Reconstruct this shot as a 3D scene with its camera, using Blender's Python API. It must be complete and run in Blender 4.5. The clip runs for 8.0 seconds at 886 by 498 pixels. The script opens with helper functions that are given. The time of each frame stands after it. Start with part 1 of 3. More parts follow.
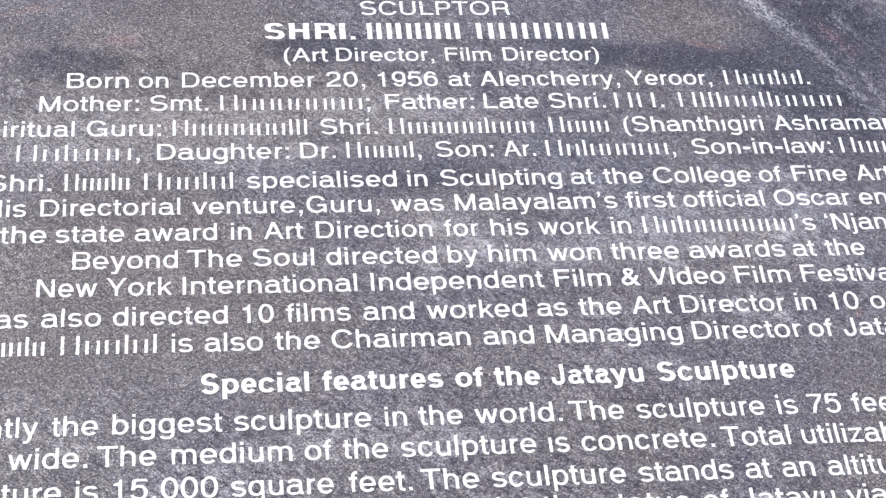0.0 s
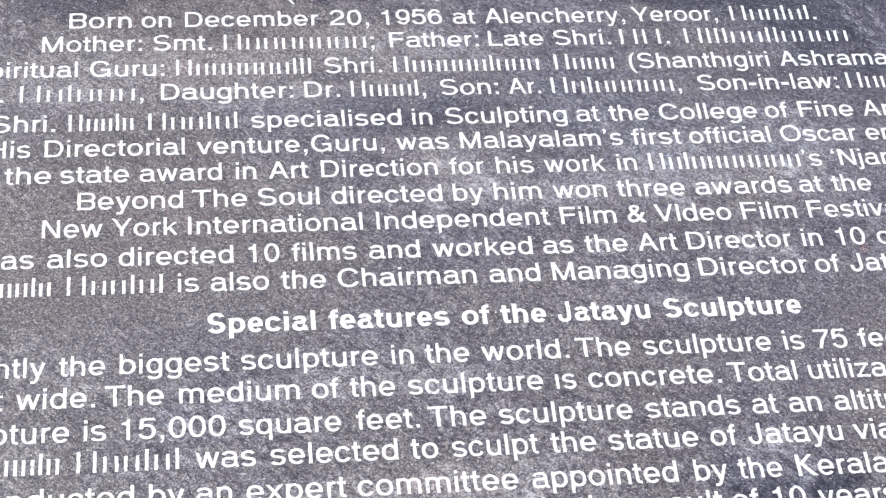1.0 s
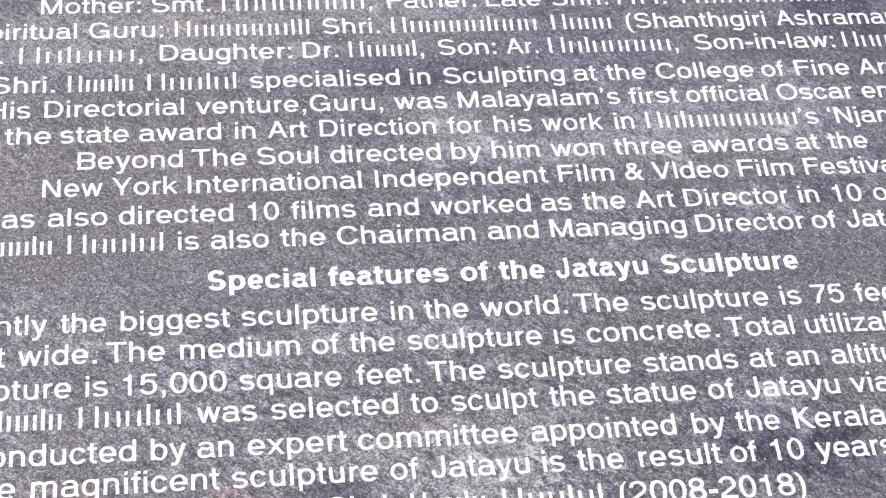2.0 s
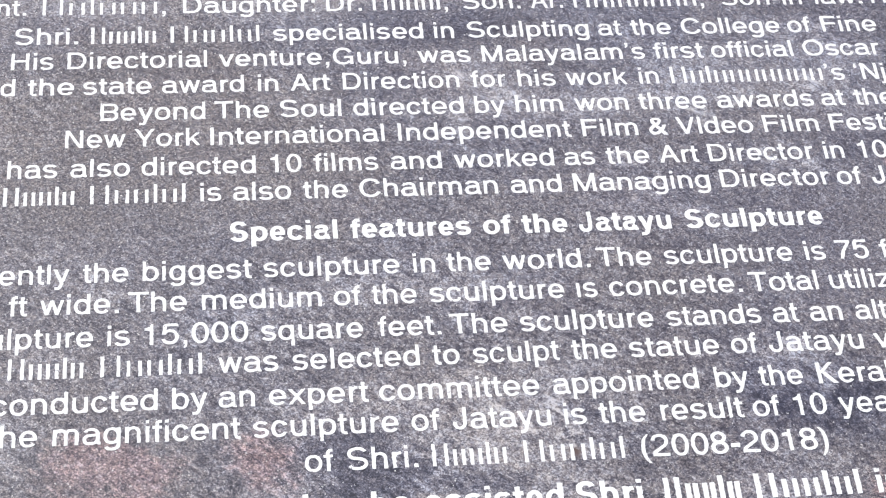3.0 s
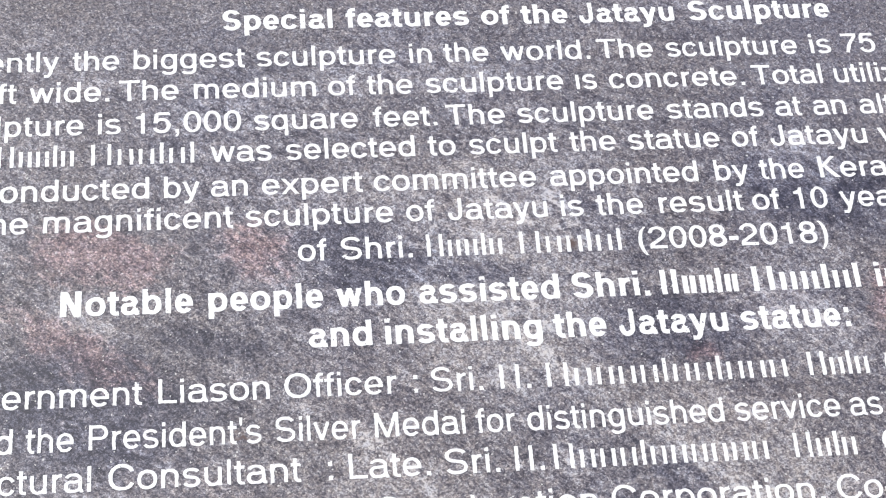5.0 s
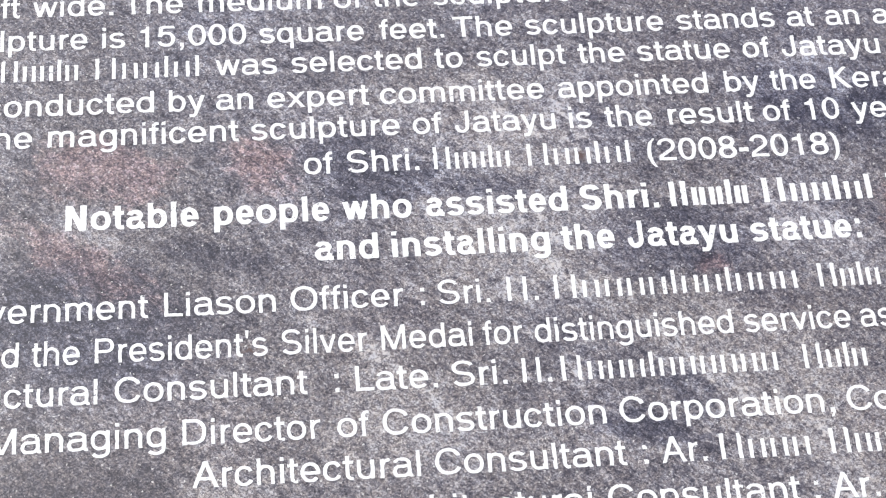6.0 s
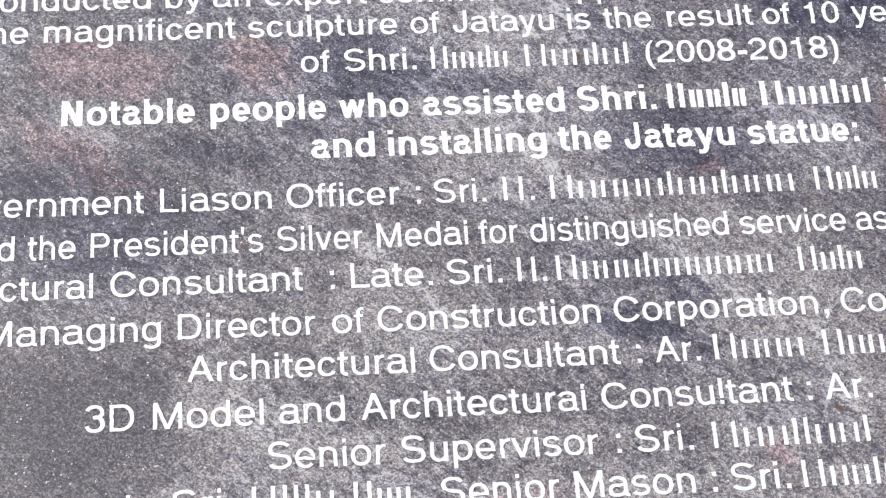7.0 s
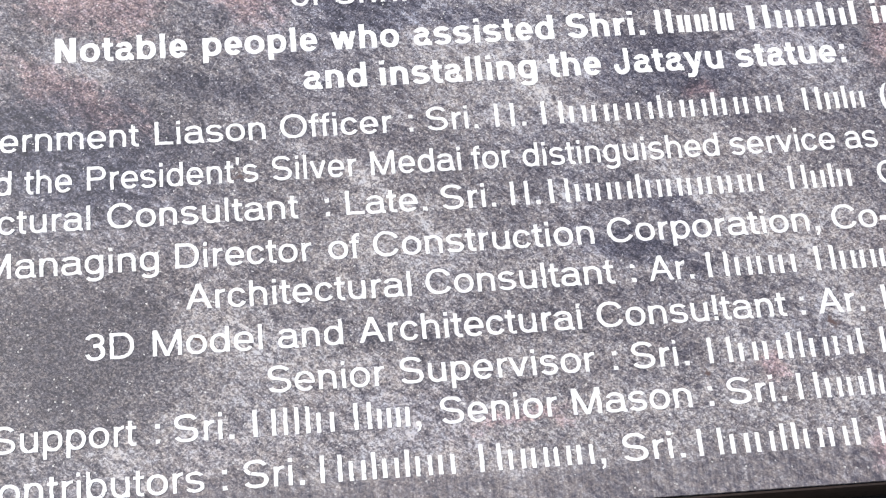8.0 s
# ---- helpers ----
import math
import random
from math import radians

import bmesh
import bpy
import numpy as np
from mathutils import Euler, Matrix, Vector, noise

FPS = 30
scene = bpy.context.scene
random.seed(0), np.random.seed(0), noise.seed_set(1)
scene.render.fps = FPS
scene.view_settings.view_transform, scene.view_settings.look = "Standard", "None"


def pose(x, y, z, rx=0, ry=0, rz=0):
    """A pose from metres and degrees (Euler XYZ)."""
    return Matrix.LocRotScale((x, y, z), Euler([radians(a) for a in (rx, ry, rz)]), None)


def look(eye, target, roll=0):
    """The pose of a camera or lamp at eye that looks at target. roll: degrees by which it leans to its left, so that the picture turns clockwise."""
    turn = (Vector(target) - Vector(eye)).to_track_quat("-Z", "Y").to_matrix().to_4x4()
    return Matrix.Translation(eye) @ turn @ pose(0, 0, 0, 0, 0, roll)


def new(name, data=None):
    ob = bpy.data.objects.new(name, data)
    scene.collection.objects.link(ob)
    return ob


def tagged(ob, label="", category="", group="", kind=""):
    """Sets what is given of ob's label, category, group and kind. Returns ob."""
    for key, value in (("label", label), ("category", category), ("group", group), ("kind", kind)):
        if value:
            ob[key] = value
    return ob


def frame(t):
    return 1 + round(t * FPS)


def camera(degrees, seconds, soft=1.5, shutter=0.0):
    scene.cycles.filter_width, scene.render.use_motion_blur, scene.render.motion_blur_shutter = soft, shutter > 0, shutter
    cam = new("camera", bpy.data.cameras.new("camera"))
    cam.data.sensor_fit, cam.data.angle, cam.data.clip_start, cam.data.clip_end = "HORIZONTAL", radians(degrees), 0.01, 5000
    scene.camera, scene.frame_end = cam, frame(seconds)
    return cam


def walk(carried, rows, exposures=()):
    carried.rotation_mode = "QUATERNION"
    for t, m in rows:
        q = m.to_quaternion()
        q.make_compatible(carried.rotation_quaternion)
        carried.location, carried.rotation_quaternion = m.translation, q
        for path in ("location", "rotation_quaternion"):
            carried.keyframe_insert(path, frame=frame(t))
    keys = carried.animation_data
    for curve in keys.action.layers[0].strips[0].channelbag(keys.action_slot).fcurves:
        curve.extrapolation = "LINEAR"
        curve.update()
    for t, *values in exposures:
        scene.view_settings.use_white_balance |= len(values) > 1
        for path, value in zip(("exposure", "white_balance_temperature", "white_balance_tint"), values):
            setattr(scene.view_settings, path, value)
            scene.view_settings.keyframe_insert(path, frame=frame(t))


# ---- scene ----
# A stone plaque on a sloping support. Its own axes: x along its lower edge, y up its face, z out of its face.
from mathutils.geometry import delaunay_2d_cdt

SLOPE, SILL = 40.0, 0.66
PLAQUE = pose(0, 0, SILL, SLOPE, 0, 0)
cam = camera(28.54, 8.0, soft=1.2)
ROWS = [
    (0.0, -0.2135, -0.1515, 1.1707, 37.095, -5.347, -5.300),
    (0.2, -0.2098, -0.1532, 1.1664, 36.778, -5.044, -5.380),
    (0.3, -0.2085, -0.1542, 1.1647, 36.613, -4.946, -5.433),
    (0.5, -0.2072, -0.1562, 1.1638, 36.215, -4.918, -5.412),
    (0.7, -0.2093, -0.1553, 1.1628, 35.744, -4.890, -5.532),
    (0.8, -0.2123, -0.1551, 1.1640, 35.488, -5.044, -5.437),
    (1.0, -0.2140, -0.1545, 1.1655, 35.300, -4.980, -5.534),
    (1.2, -0.2131, -0.1592, 1.1623, 35.409, -4.823, -5.722),
    (1.3, -0.2121, -0.1633, 1.1609, 35.409, -4.738, -5.823),
    (1.5, -0.2126, -0.1694, 1.1591, 35.320, -4.827, -5.800),
    (1.7, -0.2153, -0.1733, 1.1598, 35.117, -4.926, -5.886),
    (2.8, -0.2169, -0.1891, 1.1471, 34.268, -4.498, -5.241),
    (3.0, -0.2155, -0.1910, 1.1448, 34.005, -4.427, -5.078),
    (3.2, -0.2114, -0.1913, 1.1429, 33.528, -4.318, -4.808),
    (3.3, -0.2098, -0.1908, 1.1417, 33.254, -4.344, -4.721),
    (3.5, -0.2065, -0.1921, 1.1407, 32.818, -4.396, -4.603),
    (3.7, -0.2035, -0.1960, 1.1344, 32.204, -4.390, -4.679),
    (3.8, -0.2028, -0.1984, 1.1313, 31.875, -4.382, -4.731),
    (4.0, -0.2019, -0.2015, 1.1270, 31.229, -4.332, -4.869),
    (4.2, -0.2011, -0.2038, 1.1218, 30.653, -4.289, -4.992),
    (4.3, -0.2020, -0.2041, 1.1200, 30.346, -4.393, -4.942),
    (4.5, -0.2025, -0.2058, 1.1165, 29.790, -4.498, -4.743),
    (4.7, -0.2025, -0.2074, 1.1137, 29.241, -4.429, -4.676),
    (5.8, -0.1959, -0.2199, 1.1042, 26.864, -3.613, -4.409),
    (6.0, -0.1905, -0.2226, 1.0970, 26.450, -3.458, -4.483),
    (6.2, -0.1897, -0.2286, 1.0918, 26.138, -3.498, -4.668),
    (6.3, -0.1900, -0.2323, 1.0894, 25.947, -3.576, -4.617),
    (6.5, -0.1921, -0.2365, 1.0878, 25.346, -3.731, -4.505),
    (6.6, -0.1915, -0.2394, 1.0867, 25.149, -3.705, -4.470),
    (6.8, -0.1896, -0.2401, 1.0868, 24.462, -3.660, -4.249),
    (7.0, -0.1894, -0.2421, 1.0880, 24.107, -3.734, -3.989),
    (7.2, -0.1894, -0.2463, 1.0859, 23.915, -3.643, -4.045),
    (7.3, -0.1903, -0.2500, 1.0855, 23.878, -3.626, -4.086),
    (7.5, -0.1914, -0.2573, 1.0852, 23.705, -3.571, -4.092),
    (7.7, -0.1923, -0.2704, 1.0815, 23.976, -3.625, -4.166),
    (7.8, -0.1930, -0.2766, 1.0816, 23.987, -3.674, -4.289),
    (7.9, -0.1919, -0.2845, 1.0786, 24.068, -3.531, -4.670),
    (8.0, -0.1929, -0.2922, 1.0767, 24.154, -3.378, -5.265),
]
walk(cam, [(t, PLAQUE @ pose(x, y, z, rx, ry, rz)) for t, x, y, z, rx, ry, rz in ROWS],
     exposures=[(0.0, 0.0), (1.5, 0.03), (3.0, 0.11), (3.5, 0.11), (4.0, 0.17), (4.5, 0.13), (6.0, 0.05), (6.8, 0.0), (7.5, 0.06), (8.0, 0.12)])

# ---- light ----
SUN_UP, SUN_ROUND = 54.0, 242.0
world = bpy.data.worlds.new("sky")
scene.world = world
world.use_nodes = True
wt = world.node_tree
sky = wt.nodes.new("ShaderNodeTexSky")
sky.sky_type, sky.sun_disc = "NISHITA", False
sky.sun_elevation, sky.sun_rotation = radians(SUN_UP), radians(SUN_ROUND)
wt.nodes["Background"].inputs["Strength"].default_value = 0.1
wt.links.new(sky.outputs[0], wt.nodes["Background"].inputs["Color"])
sun = new("sun", bpy.data.lights.new("sun", "SUN"))
sun.data.energy, sun.data.angle, sun.data.color = 4.2, radians(0.6), (1.0, 0.96, 0.9)
toward = Vector((math.sin(radians(SUN_ROUND)) * math.cos(radians(SUN_UP)), math.cos(radians(SUN_ROUND)) * math.cos(radians(SUN_UP)), math.sin(radians(SUN_UP))))
sun.matrix_world = look(toward * 10, (0, 0, 0))


# ---- materials ----
class Nodes:
    """A short hand for node trees."""

    def __init__(self, tree):
        self.tree = tree

    def add(self, kind, sets=None, **ins):
        n = self.tree.nodes.new("ShaderNode" + kind)
        for k, v in (sets or {}).items():
            setattr(n, k, v)
        for k, v in ins.items():
            self.put(n, k.replace("_", " "), v)
        return n

    def put(self, n, key, v):
        s = n.inputs[int(key[1:])] if key[0] == "i" and key[1:].isdigit() else n.inputs[key]
        if isinstance(v, bpy.types.NodeSocket):
            self.tree.links.new(v, s)
        else:
            s.default_value = v

    def math(self, op, a, b=0.0, c=0.0, clamp=False):
        n = self.add("Math", {"operation": op, "use_clamp": clamp}, i0=a, i1=b, i2=c)
        return n.outputs[0]

    def mix(self, fac, a, b, blend="MIX"):
        n = self.add("Mix", {"data_type": "RGBA", "blend_type": blend})
        for i, v in ((0, fac), (6, a), (7, b)):
            self.put(n, "i%d" % i, v)
        return n.outputs[2]

    def noise(self, vec, scale, detail=2.0, rough=0.5, distort=0.0):
        return self.add("TexNoise", Vector=vec, Scale=scale, Detail=detail, Roughness=rough, Distortion=distort)

    def ramp(self, fac, stops):
        n = self.add("ValToRGB", i0=fac)
        while len(n.color_ramp.elements) < len(stops):
            n.color_ramp.elements.new(0.5)
        for e, (p, c) in zip(n.color_ramp.elements, stops):
            e.position, e.color = p, (*c, 1)
        return n.outputs[0]


def material(name):
    m = bpy.data.materials.new(name)
    m.use_nodes = True
    return m, Nodes(m.node_tree), m.node_tree.nodes["Principled BSDF"]


# Clouds in the stone: x, y, half length, half width, turn.
PALE = [(-0.060, 0.880, 0.110, 0.030, 0), (-0.300, 0.850, 0.140, 0.040, 0), (-0.080, 0.820, 0.100, 0.020, 0), (0.278, 0.749, 0.059, 0.057, -14), (0.176, 0.745, 0.055, 0.043, -1), (-0.022, 0.742, 0.039, 0.036, -1), (0.082, 0.716, 0.098, 0.018, -1), (-0.100, 0.535, 0.120, 0.016, 4), (0.205, 0.455, 0.030, 0.026, -40), (0.225, 0.440, 0.016, 0.030, -10), (-0.054, 0.436, 0.129, 0.029, 4), (-0.330, 0.345, 0.030, 0.016, -20), (-0.004, 0.341, 0.072, 0.050, -14), (-0.039, 0.332, 0.080, 0.075, -25), (0.177, 0.332, 0.064, 0.028, -37)]
PALE += [(0.105, 0.232, 0.062, 0.040, -26), (-0.119, 0.187, 0.061, 0.048, -14), (0.157, 0.185, 0.084, 0.052, -32), (0.001, 0.174, 0.043, 0.021, 7), (-0.238, 0.129, 0.033, 0.043, -4), (0.182, 0.116, 0.030, 0.026, -30), (-0.210, 0.112, 0.040, 0.026, -30), (0.110, 0.110, 0.050, 0.020, -10), (-0.020, 0.100, 0.060, 0.016, 2), (-0.177, 0.089, 0.070, 0.027, 7), (0.098, 0.069, 0.077, 0.023, 4), (-0.220, 0.062, 0.120, 0.022, 2), (-0.032, 0.051, 0.075, 0.026, 6), (0.020, 0.046, 0.260, 0.018, 1)]
DARK = [(0.045, 0.180, 0.045, 0.012, -12), (-0.235, 0.315, 0.040, 0.012, -20), (0.085, 0.205, 0.030, 0.016, -30), (-0.341, 0.941, 0.050, 0.019, 0), (-0.118, 0.957, 0.057, 0.018, 0), (0.210, 0.945, 0.124, 0.018, -7), (0.382, 0.974, 0.083, 0.052, -50), (0.342, 0.894, 0.092, 0.041, -55), (-0.046, 0.811, 0.080, 0.025, -1), (-0.324, 0.276, 0.085, 0.047, -4), (-0.133, 0.386, 0.045, 0.028, -14), (0.079, 0.318, 0.066, 0.027, -3), (0.214, 0.425, 0.060, 0.035, -14), (-0.329, 0.127, 0.073, 0.050, -4), (-0.078, 0.367, 0.066, 0.012, 3)]
PINK = [(-0.292, 0.970, 0.018, 0.008, -8), (-0.380, 1.004, 0.020, 0.008, 10), (0.378, 0.970, 0.036, 0.010, -62), (0.250, 0.962, 0.030, 0.005, -6), (-0.319, 0.383, 0.052, 0.018, -8), (-0.206, 0.389, 0.029, 0.022, -25), (-0.334, 0.316, 0.066, 0.019, -31), (0.258, 0.330, 0.018, 0.036, -2), (0.130, 0.087, 0.013, 0.010, -26), (0.192, 0.024, 0.012, 0.014, -4), (-0.045, 0.056, 0.034, 0.006, 4), (0.108, 0.298, 0.016, 0.010, -40), (-0.310, 0.402, 0.050, 0.014, -8), (0.326, 0.647, 0.007, 0.007, -2)]
SPOT = [(0.082, 0.084, 0.003, 0.002, 2), (0.174, 0.112, 0.005, 0.003, 2), (-0.219, 0.246, 0.005, 0.003, -4), (0.024, 0.389, 0.005, 0.005, -2), (-0.251, 0.131, 0.006, 0.004, -4)]
CALM = [(-0.287, 0.645, 0.112, 0.069, -2), (-0.303, 0.997, 0.155, 0.043, 0), (0.256, 0.558, 0.095, 0.083, -2), (-0.329, 0.127, 0.084, 0.050, -4), (0.225, 0.967, 0.139, 0.029, 0), (0.061, 0.124, 0.046, 0.024, -4), (-0.131, 0.021, 0.184, 0.011, 1)]
# Duller, browner stone.
DUN = [(-0.250, 0.930, 0.260, 0.110, 0), (0.250, 0.990, 0.080, 0.030, -8), (-0.300, 0.700, 0.160, 0.090, 0), (-0.329, 0.127, 0.090, 0.060, -4), (-0.070, 0.105, 0.110, 0.022, 2), (0.060, 0.020, 0.300, 0.022, 1)]
VEIN = [(0.326, 0.991, 0.036, 0.012, -54), (0.308, 1.019, 0.030, 0.009, -56), (0.377, 0.914, 0.056, 0.005, -64), (0.396, 0.915, 0.060, 0.003, -70), (0.352, 0.955, 0.028, 0.006, -60), (0.395, 0.985, 0.040, 0.004, -62), (0.201, 0.322, 0.037, 0.005, -60), (0.077, 0.234, 0.063, 0.005, -43), (-0.004, 0.297, 0.065, 0.006, -46), (-0.095, 0.206, 0.046, 0.004, -46)]

# Small broken pale patches.
FLECK = [(0.151, 0.723, 0.013, 0.006, -30), (0.159, 0.744, 0.015, 0.006, -40), (0.176, 0.700, 0.015, 0.009, -40), (0.225, 0.693, 0.013, 0.007, -60), (0.222, 0.654, 0.018, 0.010, -60), (0.122, 0.634, 0.013, 0.008, -60), (0.301, 0.786, 0.018, 0.008, -60), (0.278, 0.735, 0.014, 0.008, -60), (0.260, 0.645, 0.012, 0.006, -30), (-0.034, 0.707, 0.016, 0.007, -30), (-0.033, 0.683, 0.014, 0.008, -60), (-0.029, 0.752, 0.011, 0.005, -60), (0.007, 0.727, 0.019, 0.009, -30), (0.106, 0.658, 0.015, 0.007, -30), (-0.106, 0.288, 0.012, 0.006, -40), (-0.034, 0.340, 0.012, 0.006, -60), (-0.010, 0.330, 0.016, 0.008, -60), (0.029, 0.319, 0.012, 0.007, -40), (-0.029, 0.220, 0.015, 0.006, -30)]
FLECK += [(-0.060, 0.213, 0.013, 0.006, -60), (-0.001, 0.223, 0.017, 0.007, -60), (-0.209, 0.119, 0.012, 0.005, -50), (-0.227, 0.135, 0.013, 0.007, -50), (0.162, 0.170, 0.012, 0.007, -60), (0.177, 0.120, 0.015, 0.006, -40), (0.123, 0.205, 0.019, 0.011, -60), (0.137, 0.188, 0.011, 0.005, -50), (-0.136, 0.242, 0.018, 0.009, -40), (-0.174, 0.261, 0.014, 0.006, -30), (-0.034, 0.430, 0.014, 0.006, -50), (-0.014, 0.415, 0.014, 0.006, -40), (-0.101, 0.371, 0.015, 0.007, -60), (0.027, 0.404, 0.020, 0.010, -30), (0.012, 0.424, 0.020, 0.010, -50), (0.207, 0.471, 0.012, 0.005, -50), (-0.212, 0.501, 0.016, 0.010, -40), (-0.250, 0.492, 0.016, 0.008, -60), (-0.076, 0.380, 0.020, 0.008, -60), (-0.325, 0.540, 0.018, 0.009, -50)]


def granite_group():
    """Grey-violet granite with pale, dark and pink clouds and grains of about 1 mm. Gives colour, gloss and height."""
    g = bpy.data.node_groups.new("granite", "ShaderNodeTree")
    for name, kind in (("Color", "NodeSocketColor"), ("Roughness", "NodeSocketFloat"), ("Height", "NodeSocketFloat")):
        g.interface.new_socket(name, in_out="OUTPUT", socket_type=kind)
    n = Nodes(g)
    out = g.nodes.new("NodeGroupOutput")
    at = n.add("TexCoord").outputs["Object"]

    def shifted(vec, scale, detail, rough, amount):
        c = n.noise(at, scale, detail, rough).outputs["Color"]
        c = n.add("VectorMath", {"operation": "MULTIPLY_ADD"}, i0=c, i1=(amount, amount, 0.0), i2=(-amount / 2, -amount / 2, 0.0)).outputs[0]
        return n.add("VectorMath", {"operation": "ADD"}, i0=vec, i1=c).outputs[0]

    def around(v, amount, total, centre=0.5):
        return n.math("MULTIPLY_ADD", n.math("SUBTRACT", v, centre), amount, total)

    frayed = shifted(at, 90.0, 3.0, 0.7, 0.024)
    bent = shifted(frayed, 16.0, 3.0, 0.6, 0.042)
    near = shifted(frayed, 14.0, 3.0, 0.6, 0.018)

    def clouds(rows, vec, grow):
        total = 0.0
        for x, y, a, b, turn in rows:
            m = n.add("Mapping", {"vector_type": "TEXTURE"}, Vector=vec, Location=(x, y, 0), Rotation=(0, 0, radians(turn)), Scale=(a * grow, b * grow, 1))
            s = n.add("TexGradient", {"gradient_type": "SPHERICAL"}, Vector=m.outputs[0]).outputs["Fac"]
            total = n.math("ADD", s, total)
        return total

    def crisp(v, low, high, top):
        return n.add("MapRange", {"interpolation_type": "SMOOTHSTEP"}, Value=v, From_Min=low, From_Max=high, To_Max=top).outputs[0]

    def drawn_out(turn, across, along):
        return n.add("Mapping", {"vector_type": "TEXTURE"}, Vector=at, Rotation=(0, 0, radians(turn)), Scale=(1 / across, 1 / along, 1.0)).outputs[0]

    blot = n.noise(drawn_out(-28, 70.0, 150.0), 1.0, 5.0, 0.7, 0.8).outputs["Fac"]
    pale, dark, pink = (clouds(r, bent, 1.45) for r in (PALE, DARK, PINK))
    pale, dark, pink = crisp(pale, 0.05, 0.75, 0.85), crisp(dark, 0.08, 0.65, 0.85), crisp(around(blot, 1.5, pink), 0.12, 0.8, 0.95)
    spots = clouds(SPOT, frayed, 1.3)
    veins = clouds(VEIN, near, 1.3)
    flecks = clouds(FLECK, near, 1.5)
    up = n.add("SeparateXYZ", Vector=bent).outputs[1]
    # how broken the pattern is: quiet towards the top and in the calm clouds
    lively = n.add("MapRange", Value=up, From_Min=0.75, From_Max=0.45, To_Min=0.55, To_Max=0.9).outputs[0]
    lively = around(n.noise(at, 7.0, 3.0).outputs["Fac"], 1.5, lively)
    lively = n.math("MAXIMUM", n.math("SUBTRACT", lively, n.math("MULTIPLY", clouds(CALM, bent, 1.3), 0.8)), 0.12)
    # the flow of the stone, and its blots of 3 to 8 mm in two slanting directions
    flow = n.noise(n.add("Mapping", {"vector_type": "TEXTURE"}, Vector=bent, Rotation=(0, 0, radians(-24)), Scale=(0.125, 0.045, 1.0)).outputs[0], 1.0, 5.0, 0.62).outputs["Fac"]
    cross = n.noise(drawn_out(-48, 95.0, 200.0), 1.0, 6.0, 0.74, 0.6).outputs["Fac"]
    patch = n.noise(at, 34.0, 4.0, 0.65, 0.4).outputs["Fac"]
    slant = n.noise(drawn_out(-62, 120.0, 420.0), 1.0, 4.0, 0.65, 0.4).outputs["Fac"]
    black, white = crisp(cross, 0.52, 0.6, 1.0), crisp(cross, 0.47, 0.39, 1.0)
    # the grain itself
    wiggle = n.add("VectorMath", {"operation": "SCALE"}, i0=n.noise(at, 1100.0).outputs["Color"], Scale=0.0013).outputs[0]
    grain = n.add("TexVoronoi", {"feature": "F1"}, Vector=n.add("VectorMath", {"operation": "ADD"}, i0=at, i1=wiggle).outputs[0], Scale=900.0)
    tint = n.add("SeparateColor", i0=grain.outputs["Color"])
    thread = n.noise(drawn_out(-38, 430.0, 760.0), 1.0, 2.0, 0.6, 1.2).outputs["Fac"]
    strand = n.noise(drawn_out(25, 470.0, 720.0), 1.0, 2.0, 0.6, 1.2).outputs["Fac"]
    zone = n.math("MULTIPLY_ADD", pale, 0.46, n.math("MULTIPLY", dark, -0.56))
    zone = n.math("MULTIPLY_ADD", pink, 0.17, zone)
    zone = around(flow, 0.8, zone)
    zone = around(patch, n.math("MULTIPLY", lively, 1.2), zone)
    zone = n.math("MULTIPLY_ADD", n.math("MULTIPLY", veins, crisp(slant, 0.36, 0.6, 1.0)), 1.25, zone)
    zone = n.math("MULTIPLY_ADD", n.math("MULTIPLY", flecks, crisp(blot, 0.4, 0.58, 1.0)), 0.85, zone)
    zone = around(blot, n.math("MULTIPLY", lively, 2.6), zone)
    zone = n.math("MULTIPLY_ADD", black, n.math("MULTIPLY", lively, -0.5), zone)
    zone = n.math("MULTIPLY_ADD", white, n.math("MULTIPLY", lively, 0.4), zone)
    value = around(tint.outputs[0], n.math("MULTIPLY_ADD", lively, -0.02, 0.46), 0.482)
    value = around(thread, n.math("MULTIPLY_ADD", lively, 0.05, 1.08), value)
    value = around(strand, n.math("MULTIPLY_ADD", lively, 0.05, 1.08), value)
    # upright saw marks along the lower edge, where the grain is rubbed down
    sawn = n.noise(n.add("Mapping", Vector=at, Scale=(640.0, 30.0, 1.0)).outputs[0], 1.0, 3.0, 0.6).outputs["Fac"]
    rim = crisp(n.add("SeparateXYZ", Vector=at).outputs[1], 0.05, 0.012, 1.0)
    value = around(value, n.math("MULTIPLY_ADD", rim, -0.45, 1.0), n.math("MULTIPLY_ADD", rim, 0.05, 0.482), 0.482)
    value = around(sawn, n.math("MULTIPLY", rim, 0.7), value)
    value = n.math("MULTIPLY_ADD", zone, 0.42, value, True)
    colour = n.ramp(value, [(0.0, (0.022, 0.021, 0.032)), (0.3, (0.078, 0.073, 0.093)), (0.55, (0.166, 0.153, 0.165)), (0.8, (0.318, 0.304, 0.314)), (1.0, (0.52, 0.51, 0.515))])
    rosy = n.math("MULTIPLY", around(n.noise(at, 9.0, 3.0).outputs["Fac"], 0.45, pink), n.math("MULTIPLY_ADD", tint.outputs[1], 0.7, 0.6), True)
    cool = n.math("MULTIPLY_ADD", n.noise(bent, 7.0, 3.0).outputs["Fac"], 2.2, n.math("MULTIPLY_ADD", up, 0.9, -1.15))
